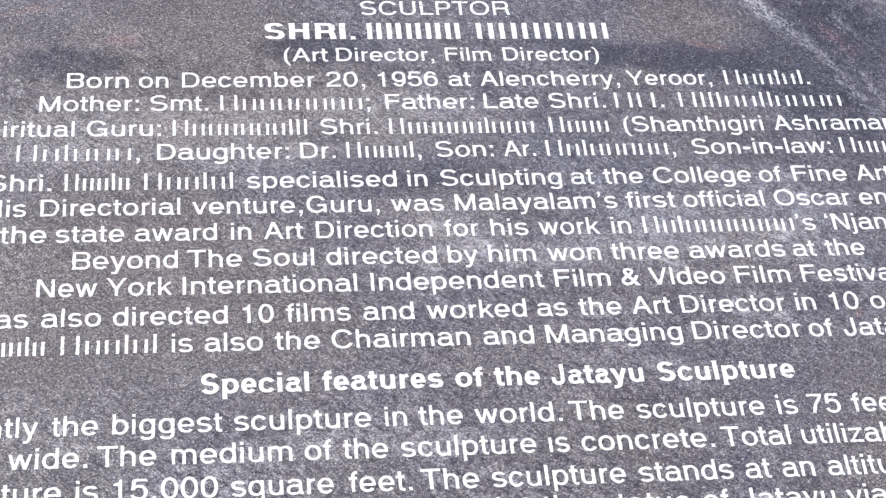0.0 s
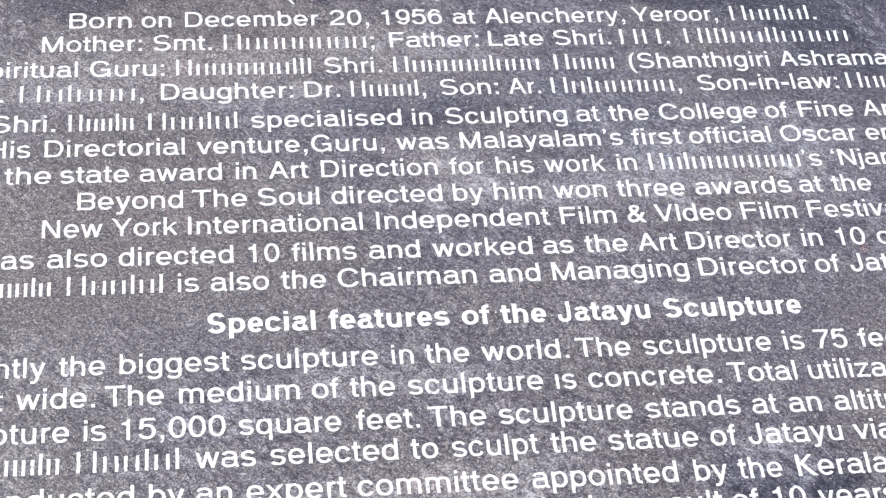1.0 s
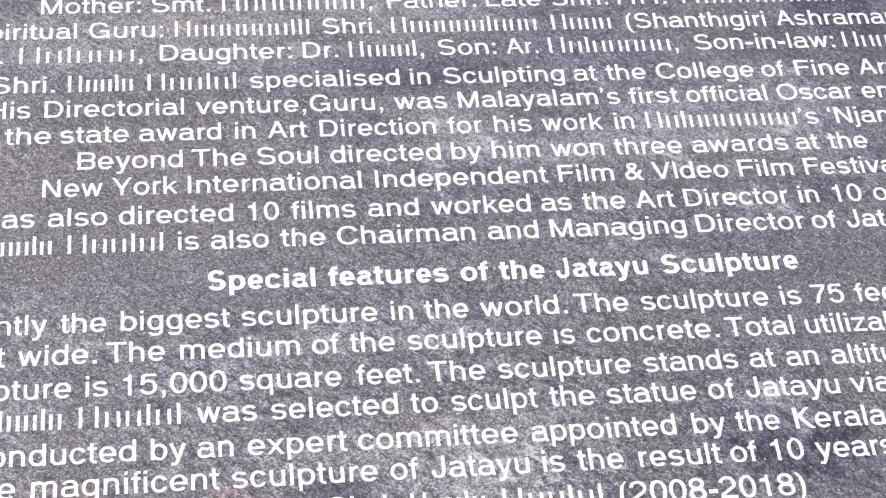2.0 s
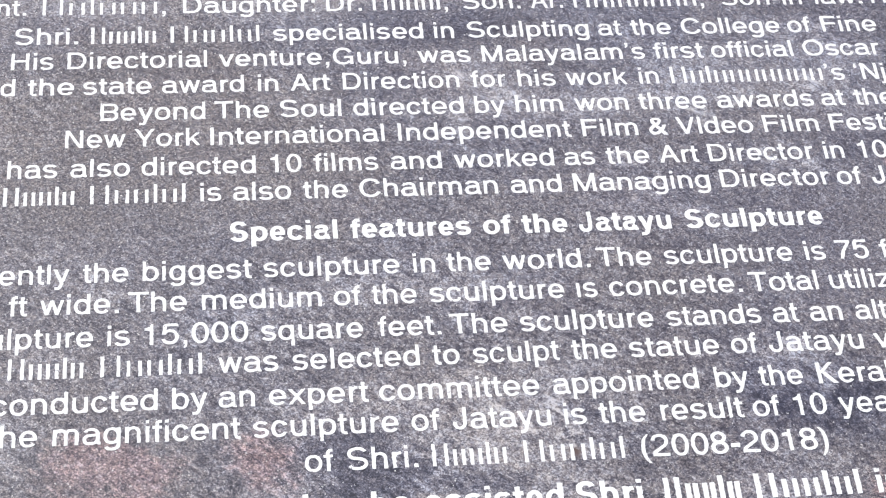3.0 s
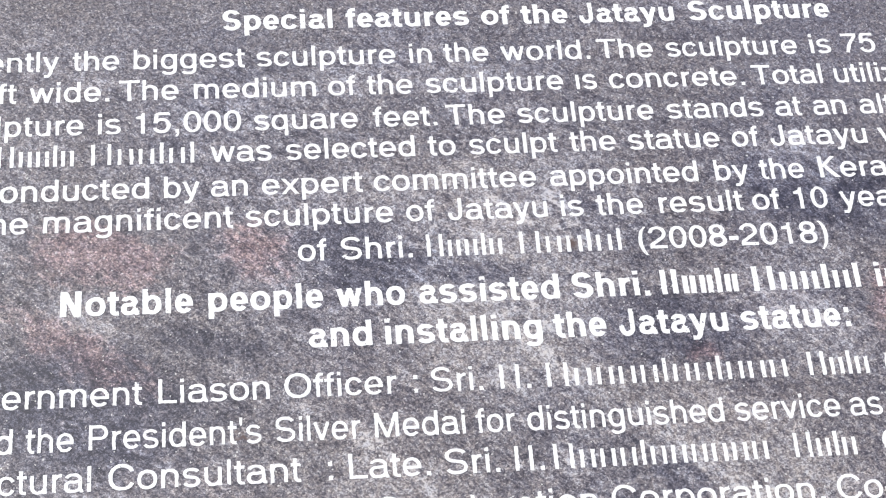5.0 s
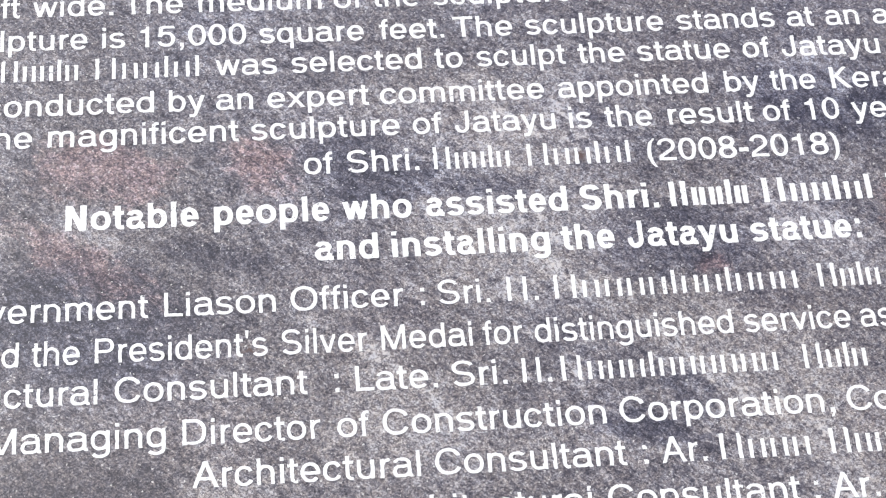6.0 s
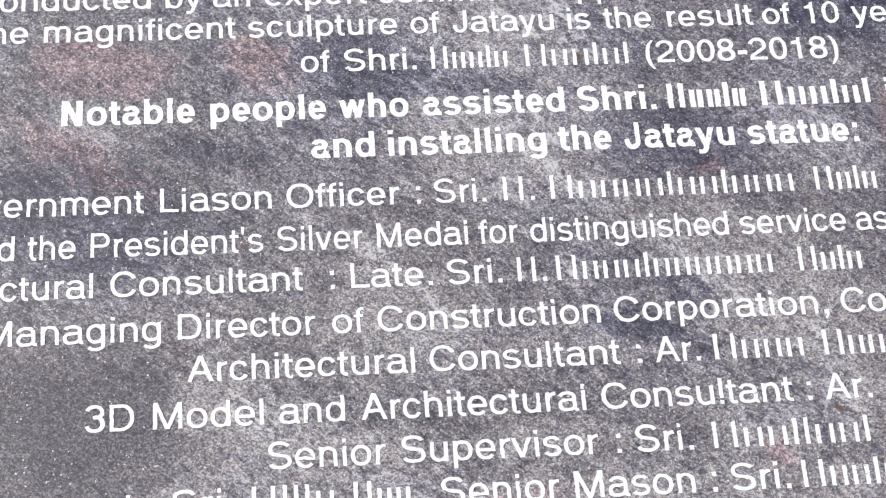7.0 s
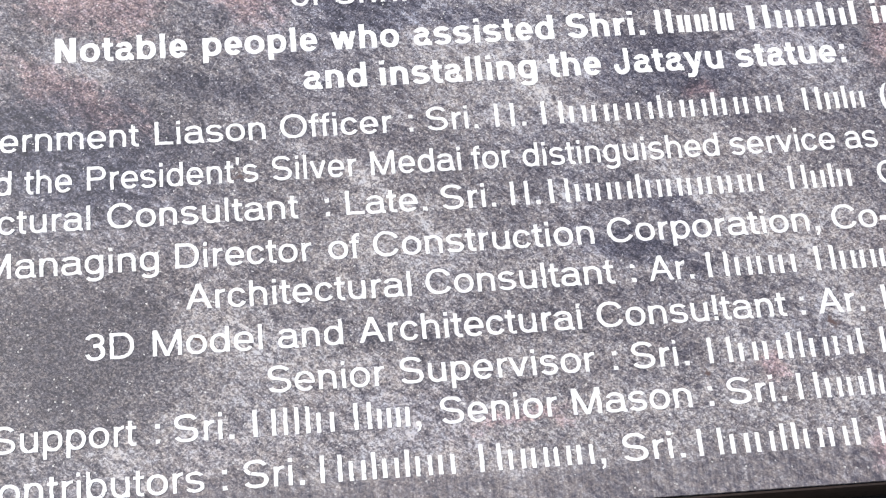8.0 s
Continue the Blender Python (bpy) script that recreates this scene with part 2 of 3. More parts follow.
    cool = n.math("ADD", cool, n.math("MULTIPLY_ADD", dark, 0.6, n.math("MULTIPLY", pink, -0.6)))
    cool = n.math("SUBTRACT", cool, n.math("MULTIPLY", clouds(DUN, bent, 1.4), 1.1), clamp=True)
    colour = n.mix(1.0, colour, n.mix(cool, (1.028, 1.0, 0.972, 1), (0.94, 0.975, 1.085, 1)), "MULTIPLY")
    hue = n.add("SeparateColor", i0=n.noise(at, 260.0, 2.0).outputs["Color"]).outputs[1]
    colour = n.mix(1.0, colour, n.ramp(hue, [(0.34, (0.95, 0.98, 1.055)), (0.66, (1.04, 1.0, 0.972))]), "MULTIPLY")
    colour = n.mix(n.math("MULTIPLY", rosy, 0.75, clamp=True), colour, n.mix(1.0, colour, (1.2, 0.91, 0.94, 1), "MULTIPLY"))
    colour = n.mix(n.math("MULTIPLY", spots, 1.6, clamp=True), colour, (0.10, 0.065, 0.06, 1))
    # scattered mica flakes, their glints in the sun painted as near-white colour
    flake_glint = n.math("GREATER_THAN", tint.outputs[2], 0.9945)
    colour = n.mix(n.math("MULTIPLY", flake_glint, 0.7), colour, (0.75, 0.74, 0.72, 1))
    rough = n.math("MULTIPLY_ADD", tint.outputs[1], 0.22, 0.38)
    height = n.math("ADD", n.math("MULTIPLY", tint.outputs[0], 0.6), thread)
    for k, v in (("Color", colour), ("Roughness", rough), ("Height", height)):
        g.links.new(v, out.inputs[k])
    return g


GRANITE = granite_group()


def granite():
    m, n, sh = material("granite")
    s = n.add("Group", {"node_tree": GRANITE})
    n.put(sh, "Base Color", s.outputs["Color"])
    n.put(sh, "Roughness", s.outputs["Roughness"])
    n.put(sh, "Normal", n.add("Bump", Strength=0.25, Distance=0.0006, Height=s.outputs["Height"]).outputs[0])
    return m


def paint():
    """White enamel in the cut letters, chipped so that the stone shows through in places."""
    m, n, sh = material("letter_paint")
    s = n.add("Group", {"node_tree": GRANITE})
    at = n.add("TexCoord").outputs["Object"]
    worn = n.math("MULTIPLY_ADD", n.noise(at, 46.0, 2.0).outputs["Fac"], 0.4, n.math("MULTIPLY", n.noise(at, 480.0, 2.0, 0.6).outputs["Fac"], 0.7))
    chip = n.add("MapRange", {"interpolation_type": "SMOOTHSTEP"}, Value=worn, From_Min=0.69, From_Max=0.73).outputs[0]
    dirt = n.noise(at, 120.0, 4.0, 0.7).outputs["Fac"]
    white = n.ramp(dirt, [(0.3, (0.74, 0.73, 0.74)), (0.6, (0.86, 0.855, 0.86))])
    n.put(sh, "Base Color", n.mix(n.math("MULTIPLY", chip, 0.8), white, s.outputs["Color"]))
    n.put(sh, "Roughness", 0.5)
    n.put(sh, "Normal", n.add("Bump", Strength=0.2, Distance=0.0005, Height=dirt).outputs[0])
    return m


def plain(name, dark, light, scale, rough):
    m, n, sh = material(name)
    at = n.add("TexCoord").outputs["Object"]
    a = n.noise(at, scale, 5.0, 0.65).outputs["Fac"]
    b = n.noise(at, scale * 9, 3.0, 0.6).outputs["Fac"]
    n.put(sh, "Base Color", n.ramp(n.math("MULTIPLY_ADD", b, 0.4, n.math("MULTIPLY", a, 0.6)), [(0.3, dark), (0.7, light)]))
    n.put(sh, "Roughness", rough)
    n.put(sh, "Normal", n.add("Bump", Strength=0.3, Distance=0.002, Height=b).outputs[0])
    return m


STONE, PAINT = granite(), paint()
BROWN = plain("brown_paint", (0.011, 0.006, 0.0045), (0.03, 0.016, 0.011), 12.0, 0.55)
PAVING = plain("paving", (0.16, 0.15, 0.14), (0.30, 0.285, 0.265), 3.0, 0.85)


def part(name, me, mat, parent, label=""):
    ob = new(name, me)
    me.materials.append(mat)
    ob.parent = parent
    if label:
        ob["label"] = label
    return ob


def mesh_of(name, bm):
    me = bpy.data.meshes.new(name)
    bm.to_mesh(me)
    bm.free()
    return me


def box(x0, x1, y0, y1, z0, z1, bevel=0.0, segments=2):
    bm = bmesh.new()
    bmesh.ops.create_cube(bm, size=1, matrix=Matrix.Translation(((x0 + x1) / 2, (y0 + y1) / 2, (z0 + z1) / 2)) @ Matrix.Diagonal((x1 - x0, y1 - y0, z1 - z0, 1)))
    if bevel:
        bmesh.ops.bevel(bm, geom=bm.edges[:], offset=bevel, segments=segments, affect="EDGES", profile=0.6)
    return bm


# ---- ground and support ----
HALF, TALL, THICK = 0.62, 1.16, 0.03

bm = bmesh.new()
bmesh.ops.create_grid(bm, x_segments=8, y_segments=8, size=600)
ground = tagged(new("ground", mesh_of("ground", bm)), "grey paved ground round the plaque", "ground", kind="structure")
ground.data.materials.append(PAVING)

support = tagged(new("plaque_support"), "dark brown painted sloping stand under the stone plaque", "stand")
rise, run = math.sin(radians(SLOPE)), math.cos(radians(SLOPE))


def wedge():
    """The body of the stand: its top follows the slope, set back behind the plaque's lower edge."""
    bm = bmesh.new()
    y0, y1, low = 0.05, 1.12, -0.035
    side = [(run * y0 - rise * low, 0.0), (run * y1, 0.0), (run * y1 - rise * low, SILL + rise * y1 + run * low), (run * y0 - rise * low, SILL + rise * y0 + run * low)]
    loops = [[bm.verts.new((x, y, z)) for y, z in side] for x in (-0.56, 0.56)]
    bm.faces.new(loops[0])
    bm.faces.new(loops[1][::-1])
    for i in range(4):
        j = (i + 1) % 4
        bm.faces.new((loops[0][i], loops[1][i], loops[1][j], loops[0][j]))
    bmesh.ops.recalc_face_normals(bm, faces=bm.faces[:])
    bmesh.ops.bevel(bm, geom=bm.edges[:], offset=0.006, segments=2, affect="EDGES")
    return mesh_of("body", bm)


part("body", wedge(), BROWN, support)
bm = box(-0.57, 0.57, -0.04, 0.02, -0.05, -0.032, 0.002)
bmesh.ops.transform(bm, matrix=PLAQUE, verts=bm.verts)
part("ledge", mesh_of("ledge", bm), BROWN, support)

# ---- plaque ----
plaque = tagged(new("stone_plaque"), "grey-violet granite plaque with white lettering on a sloping stand", "plaque")
plaque.matrix_world = PLAQUE


def slab():
    """A sawn slab with a worn, chipped lower arris."""
    bm = box(-HALF, HALF, 0.0, TALL, -THICK, 0.0)
    long_edges = [e for e in bm.edges if abs(e.verts[0].co.x - e.verts[1].co.x) > 1]
    bmesh.ops.subdivide_edges(bm, edges=long_edges, cuts=500, use_grid_fill=True)
    for v in bm.verts:
        if v.co.y < 0.001:
            p = v.co.x
            chip = max(0.0, noise.noise((p * 90, v.co.z * 30, 3.0)) - 0.45) * 0.004 + noise.noise((p * 260, 0, 7.0)) * 0.0003
            if v.co.z > -0.001:
                v.co.y += 0.0006 + chip
                v.co.z -= 0.0004
            else:
                v.co.y += 0.0006
    return mesh_of("slab", bm)


part("slab", slab(), STONE, plaque)
# Thin dark strip added over the slab's lower side, its shade put into colour.
part("edge_shade_strip", mesh_of("edge_shade_strip", box(-HALF + 0.002, HALF - 0.002, -0.0016, 0.0, -THICK + 0.001, -0.0022, 0.0004)), BROWN, plaque, "dark brown strip added for the shade below the lower edge")

# Letter widths and side edges, in thousandths of the type's size.
CAPS = {"A": (667, 14, 654), "B": (667, 74, 627), "C": (722, 44, 681), "D": (722, 81, 674), "E": (667, 86, 616), "F": (611, 86, 583), "G": (778, 48, 704), "H": (722, 77, 646), "I": (278, 91, 188),
        "J": (500, 17, 428), "K": (667, 76, 663), "L": (556, 76, 537), "M": (833, 73, 761), "N": (722, 76, 646), "O": (778, 39, 739), "P": (667, 86, 622), "R": (722, 88, 684), "S": (667, 49, 620),
        "T": (611, 14, 597), "U": (722, 79, 644), "V": (667, 20, 647), "W": (944, 16, 928), "Y": (667, 14, 653)}
SMALL = {"a": (556, 36, 530), "b": (556, 58, 517), "c": (500, 30, 477), "d": (556, 35, 499), "e": (556, 40, 516), "f": (278, 14, 262), "g": (556, 40, 499), "h": (556, 65, 491), "i": (222, 67, 155),
         "j": (222, -16, 155), "k": (500, 67, 501), "l": (222, 67, 155), "m": (833, 65, 769), "n": (556, 65, 491), "o": (556, 35, 521), "p": (556, 58, 517), "q": (556, 35, 494), "r": (333, 77, 332),
         "s": (500, 32, 464), "t": (278, 14, 257), "u": (556, 68, 489), "v": (500, 8, 492), "w": (722, 14, 709), "x": (500, 11, 490), "y": (500, 11, 489), "z": (500, 31, 469)}
SIGNS = {"0": (556, 37, 519), "1": (556, 101, 359), "2": (556, 26, 507), "3": (556, 34, 522), "4": (556, 25, 523), "5": (556, 32, 514), "6": (556, 38, 518), "7": (556, 37, 523), "8": (556, 38, 517),
         "9": (556, 42, 514), ".": (278, 87, 191), ",": (278, 87, 191), ":": (278, 87, 191), ";": (278, 87, 191), "(": (333, 68, 299), ")": (333, 34, 265), "-": (333, 44, 289), "&": (667, 44, 645),
         "\u2019": (222, 53, 157), "\u2018": (222, 65, 169), "'": (200, 59, 132)}
# Worn letters: an i with its point lost, an i whose point has run into its stem, an l broken near its top, an l broken near its foot.
DOTLESS, RUN_ON, BROKEN, FOOTLESS = "\u0131", "\u00a1", "|", "!"
TYPE = {**CAPS, **SMALL, **SIGNS, **{ch: SMALL["i"] for ch in (DOTLESS, RUN_ON, BROKEN, FOOTLESS)}}
BOLD = {"A": 722, "B": 722, "J": 556, "K": 722, "L": 611, "b": 611, "c": 556, "d": 611, "f": 333, "g": 611, "h": 611, "i": 278, "j": 278, "k": 556, "l": 278, "m": 889, "n": 611, "o": 611, "p": 611,
        RUN_ON: 278, "r": 389, "s": 556, "t": 333, "u": 611, "v": 556, "w": 778, "y": 556, ":": 333}


def outlines(ch, heavy):
    """The closed outlines of a letter of the built-in font, for a type of size 1."""
    cu = bpy.data.curves.new("letter", "FONT")
    cu.body, cu.fill_mode, cu.resolution_u, cu.offset = ch, "NONE", 4, heavy
    ob = new("letter", cu)
    dg = bpy.context.evaluated_depsgraph_get()
    ev = ob.evaluated_get(dg)
    me = ev.to_mesh()
    pts = [v.co.to_2d() for v in me.vertices]
    near = {}
    for e in me.edges:
        a, b = e.vertices
        near.setdefault(a, []).append(b)
        near.setdefault(b, []).append(a)
    loops, used = [], set()
    for s in near:
        if s in used:
            continue
        loop, here = [s], s
        used.add(s)
        while True:
            ahead = [v for v in near[here] if v not in used]
            if not ahead:
                break
            here = ahead[0]
            used.add(here)
            loop.append(here)
        if len(loop) > 2:
            loops.append([pts[i] for i in loop])
    ev.to_mesh_clear()
    bpy.data.objects.remove(ob)
    bpy.data.curves.remove(cu)
    return loops


def height_of(loops, pick):
    return pick(p.y for l in loops for p in l)


TOPS = (height_of(outlines("H", 0), max), height_of(outlines("x", 0), max), height_of(outlines("p", 0), min))
FOUND = {}


def drawn(ch):
    """Letters whose build differs from the built-in font: the hooked J, the flagged 1 and the square points."""
    def square(y):
        return [(0.087, y), (0.191, y), (0.191, y + 0.106), (0.087, y + 0.106)]

    tail = [(0.087, 0.0), (0.137, 0.0), (0.132, -0.06), (0.09, -0.1), (0.09, -0.147), (0.16, -0.11), (0.191, -0.02), (0.191, 0.106), (0.087, 0.106)]
    turn = [radians(15 * i) for i in range(13)]
    shapes = {
        "J": [[(0.331, 0.718), (0.331, 0.2)] + [(0.222 + 0.109 * math.cos(t), 0.2 - 0.13 * math.sin(t)) for t in turn] + [(0.113, 0.24), (0.017, 0.24)]
              + [(0.222 - 0.206 * math.cos(t), 0.2 - 0.219 * math.sin(t)) for t in turn] + [(0.428, 0.718)]],
        "1": [[(0.254, 0.0), (0.35, 0.0), (0.35, 0.709), (0.285, 0.709), (0.25, 0.62), (0.105, 0.572), (0.105, 0.505), (0.254, 0.505)]],
        ".": [square(0.0)], ":": [square(0.0), square(0.41)], ",": [tail], ";": [tail, square(0.41)],
    }
    return [[Vector(p) for p in l] for l in shapes[ch]] if ch in shapes else None


def inside(p, loop):
    hit = False
    for a, b in zip(loop, loop[1:] + loop[:1]):
        if (a.y > p.y) != (b.y > p.y) and p.x < a.x + (p.y - a.y) / (b.y - a.y) * (b.x - a.x):
            hit = not hit
    return hit


def fatten(loops, d):
    """Every stroke made wider by d on each side."""
    made = []
    for i, loop in enumerate(loops):
        loop = [p for p, q in zip(loop, loop[-1:] + loop[:-1]) if (p - q).length > 1e-5]
        hole = sum(inside(loop[0], o) for j, o in enumerate(loops) if j != i) % 2
        area = sum(a.cross(b) for a, b in zip(loop, loop[1:] + loop[:1]))
        side = d * (1 if area > 0 else -1) * (-1 if hole else 1)
        row = []
        for a, p, b in zip(loop[-1:] + loop[:-1], loop, loop[1:] + loop[:1]):
            u, v = (p - a).normalized(), (b - p).normalized()
            n1, n2 = Vector((u.y, -u.x)), Vector((v.y, -v.x))
            n = n1 + n2
            n = n.normalized() if n.length > 1e-4 else n1
            row.append(p + n * (side / max(0.6, n.dot(n1))))
        made.append(row)
    return made


def bend(cx, cy, rx, ry, a, b, steps=14):
    """Points along a slightly squared oval, from a to b degrees."""
    out = []
    for i in range(steps + 1):
        t = radians(a + (b - a) * i / steps)
        c, q = math.cos(t), math.sin(t)
        out.append((cx + rx * math.copysign(abs(c) ** 0.92, c), cy + ry * math.copysign(abs(q) ** 0.92, q)))
    return out


def stroke(path, hx, hy):
    """The outline of a pen line of half widths hx across and hy up."""
    pts = [Vector((x / hx, y / hy)) for x, y in path]
    pts = pts[:1] + [b for a, b in zip(pts, pts[1:]) if (b - a).length > 1e-3]
    sides = ([], [])
    for i, p in enumerate(pts):
        u = (p - pts[i - 1]).normalized() if i else (pts[1] - p).normalized()
        v = (pts[i + 1] - p).normalized() if i + 1 < len(pts) else u
        n1, n2 = Vector((u.y, -u.x)), Vector((v.y, -v.x))
        n = (n1 + n2).normalized()
        n = n / max(0.55, n.dot(n1))
        for k, row in ((1, sides[0]), (-1, sides[1])):
            q = p + n * k
            row.append(Vector((q.x * hx, q.y * hy)))
    return sides[0] + sides[1][::-1]


def ring(cx, cy, rx, ry, hx, hy):
    """A closed oval stroke: one outline round the outside, across, and back round the inside."""
    outer = [Vector(p) for p in bend(cx, cy, rx + hx, ry + hy, 0, 360, 36)]
    inner = [Vector(p) for p in bend(cx, cy, rx - hx, ry - hy, 0, 360, 36)]
    return outer + inner[::-1]


def leaning(x0, y0, x1, y1, w):
    """A slanting stroke with level ends."""
    return [Vector(p) for p in ((x0 - w, y0), (x0 + w, y0), (x1 + w, y1), (x1 - w, y1))]


def penned(ch, L, R, bold):
    """The plain grotesque letters of the plaque, stroke by stroke, between the edges L and R. None where there is no such letter."""
    tall = ch.isupper() or ch.isdigit()
    hx, hy = {1: (0.079, 0.058), 0: (0.0535, 0.0455), -1: (0.0495, 0.043)}[bold]
    if tall:
        hx, hy = hx * (1.13 if bold > 0 else 1.05), hy * 1.04
    X, H, over = 0.523, 0.718, 0.012
    top = H if tall else X
    l, r = L + hx, R - hx
    c, m, rx = (l + r) / 2, top / 2, (r - l) / 2
    ry = m + over - hy
    up, low = top + over - hy, hy - over
    w = hx * 1.06

    def post(x, y0, y1):
        return [Vector(p) for p in ((x - hx, y0), (x + hx, y0), (x + hx, y1), (x - hx, y1))]

    def bar(x0, x1, y):
        return [Vector(p) for p in ((x0, y - hy), (x1, y - hy), (x1, y + hy), (x0, y + hy))]

    def pen(*pieces):
        path = []
        for p in pieces:
            path += p if isinstance(p, list) else [p]
        return stroke(path, hx, hy)

    bow = min(0.2, rx * 1.05)
    dot = [Vector(p) for p in ((c - hx, H - 0.1), (c + hx, H - 0.1), (c + hx, H + 0.004), (c - hx, H + 0.004))]
    stem = L + 0.075 + hx
    half = (l + r) / 2
    if ch in "oO0":
        return [ring(c, m, rx, ry, hx, hy)]
    if ch in "cC":
        k = 0.035 if tall else 0.012
        return [pen(bend(c + k / 2, m, rx + k / 2, ry, 28, 332, 26))]
    if ch == "G":
        return [pen(bend(c, m, rx, ry, 30, 318, 24)), bar(c + 0.02, R, m - 0.04), post(r, 0.0, m - 0.04)]
    if ch == "e":
        return [pen((r, m - hy - 0.012), bend(c, m, rx, ry, 0, 322, 24)), bar(l, r, m - 0.012)]
    if ch in "bdpqg":
        side = l if ch in "bp" else r
        made = [ring(c, m, rx, ry, hx, hy)]
        if ch == "g":
            made.append(pen((r, X), (r, -0.03), bend(c, -0.03, rx, 0.19 - hy, 0, -152, 14)))
        else:
            made.append(post(side, 0.0 if ch in "bd" else -0.207, H if ch in "bd" else X))
        return made
    if ch in "nh":
        return [post(l, 0.0, X if ch == "n" else H), pen((r, 0.0), bend(c, up - bow, rx, bow, 0, 172))]
    if ch == "m":
        q = rx / 2
        return [post(l, 0.0, X), pen((c, 0.0), bend(l + q, up - 0.15, q, 0.15, 0, 172)), pen((r, 0.0), bend(c + q, up - 0.15, q, 0.15, 0, 172))]
    if ch == "r":
        return [post(l, 0.0, X), pen(bend(R - 0.01, up - 0.19, R - 0.01 - l, 0.19, 176, 92))]
    if ch == "u":
        return [post(r, 0.0, X), pen((l, X), bend(c, low + bow, rx, bow, 180, 352))]
    if ch == "U":
        return [pen((l, H), bend(c, low + 0.24, rx, 0.24, 180, 360, 20), (r, H))]
    if ch == "t":
        return [pen((stem - 0.01, X + 0.14), bend(stem + 0.09, low + 0.11, 0.1, 0.11, 180, 262, 8), (R, hy - 0.008)), bar(L, R, X - hy)]
    if ch == "f":
        return [pen((stem, 0.0), bend(stem + 0.1, H - hy - 0.11, 0.1, 0.11, 180, 98, 8), (R, H - hy)), bar(L, R, X - hy)]
    if ch == "i":
        return [post(c, 0.0, X), dot]
    if ch == DOTLESS:
        return [post(c, 0.0, X)]
    if ch == RUN_ON:
        return [post(c, 0.0, H)]
    if ch == BROKEN:
        return [post(c, 0.0, 0.55), post(c, 0.6, H)]
    if ch == FOOTLESS:
        return [post(c, 0.0, 0.11), post(c, 0.16, H)]
    if ch == "j":
        return [pen((r, X), (r, -0.09), bend(r - 0.07, -0.09, 0.07, 0.117 - hy, 0, -90, 8), (L, hy - 0.207)), [p + Vector((r - c, 0)) for p in dot]]
    if ch in "lI":
        return [post(c, 0.0, H)]
    if ch == "a":
        e = R - 0.035 - hx
        k = (l + e) / 2
        return [pen(bend(k, up - 0.13, (e - l) / 2 - 0.008, 0.13, 163, 0, 16), (e, 0.12), bend(e + 0.05, low + 0.075, 0.05, 0.075, 180, 262, 6), (R, hy - 0.006)),
                pen((e, 0.315), (k + 0.03, 0.292), bend(l + 0.125, 0.292 - 0.5 * (0.292 - low), 0.125, 0.5 * (0.292 - low), 90, 270, 12), bend(k, low + 0.15, e - k, 0.15, -78, -5, 8))]
    if ch in "sS":
        a = (up - m) / 2
        return [pen(bend(c, up - a, rx * 0.96, a, 22, 238, 18), bend(c, low + a, rx, a, 58, -160, 18))]
    if ch == "v":
        return [leaning(L + w, X, c, 0, w), leaning(R - w, X, c, 0, w)]
    if ch == "V":
        return [leaning(L + w, H, c, 0, w), leaning(R - w, H, c, 0, w)]
    if ch == "A":
        return [leaning(c, H, L + w, 0, w), leaning(c, H, R - w, 0, w), bar(L + 0.14, R - 0.14, 0.245)]
    if ch in "wW":
        q = (R - L - 2 * w) / 4
        x = L + w
        v = w * 0.94
        return [leaning(x, top, x + q, 0, v), leaning(x + 2 * q, top, x + q, 0, v), leaning(x + 2 * q, top, x + 3 * q, 0, v), leaning(x + 4 * q, top, x + 3 * q, 0, v)]
    if ch == "x":
        return [leaning(L + w, X, R - w, 0, w), leaning(R - w, X, L + w, 0, w)]
    if ch == "y":
        return [leaning(L + w, X, c + 0.005, 0.02, w), pen((R - hx * 1.02, X), (c, -0.03), (c - 0.04, -0.125), (c - 0.09, -0.165), (L + 0.05, -0.165))]
    if ch == "k":
        return [post(l, 0.0, H), leaning(R - w - 0.02, X, l, 0.165, w), leaning(l + 0.13, 0.32, R - w, 0, w)]
    if ch == "z":
        return [bar(L, R, X - hy), bar(L, R, hy), leaning(R - w, X - hy, L + w, hy, w)]
    if ch == "N":
        return [post(l, 0, H), post(r, 0, H), leaning(l + 0.02, H, r - 0.02, 0, w)]
    if ch == "M":
        return [post(l, 0, H), post(r, 0, H), leaning(l + 0.01, H, c, 0, w * 0.95), leaning(r - 0.01, H, c, 0, w * 0.95)]
    if ch == "H":
        return [post(l, 0, H), post(r, 0, H), bar(l, r, m + 0.02)]
    if ch in "EFL":
        made = [post(l, 0, H)]
        made += [bar(l, R, H - hy)] if ch in "EF" else []
        made += [bar(l, R - 0.03, m + 0.02)] if ch in "EF" else []
        return made + ([bar(l, R, hy)] if ch in "EL" else [])
    if ch == "T":
        return [post(c, 0, H), bar(L, R, H - hy)]
    if ch == "Y":
        return [post(c, 0, 0.3), leaning(L + w, H, c, 0.27, w), leaning(R - w, H, c, 0.27, w)]
    if ch == "D":
        return [post(l, 0, H), pen((l, hy), bend(r - 0.27, m, 0.27, m - hy, -90, 90, 18), (l, H - hy))]
    if ch in "PRB":
        foot = 0.335 if ch != "B" else 0.375
        k = (H - hy - foot) / 2
        e = r - (0.02 if ch == "R" else 0.0)
        made = [post(l, 0, H), pen((l, foot), bend(e - k, foot + k, k, k, -90, 90, 14), (l, H - hy))]
        if ch == "R":
            made.append(pen((c, foot), bend(e - 0.12, foot - 0.11, 0.11, 0.11, 90, 0, 8), (r - 0.01, 0.08), (r + 0.01, 0.0)))
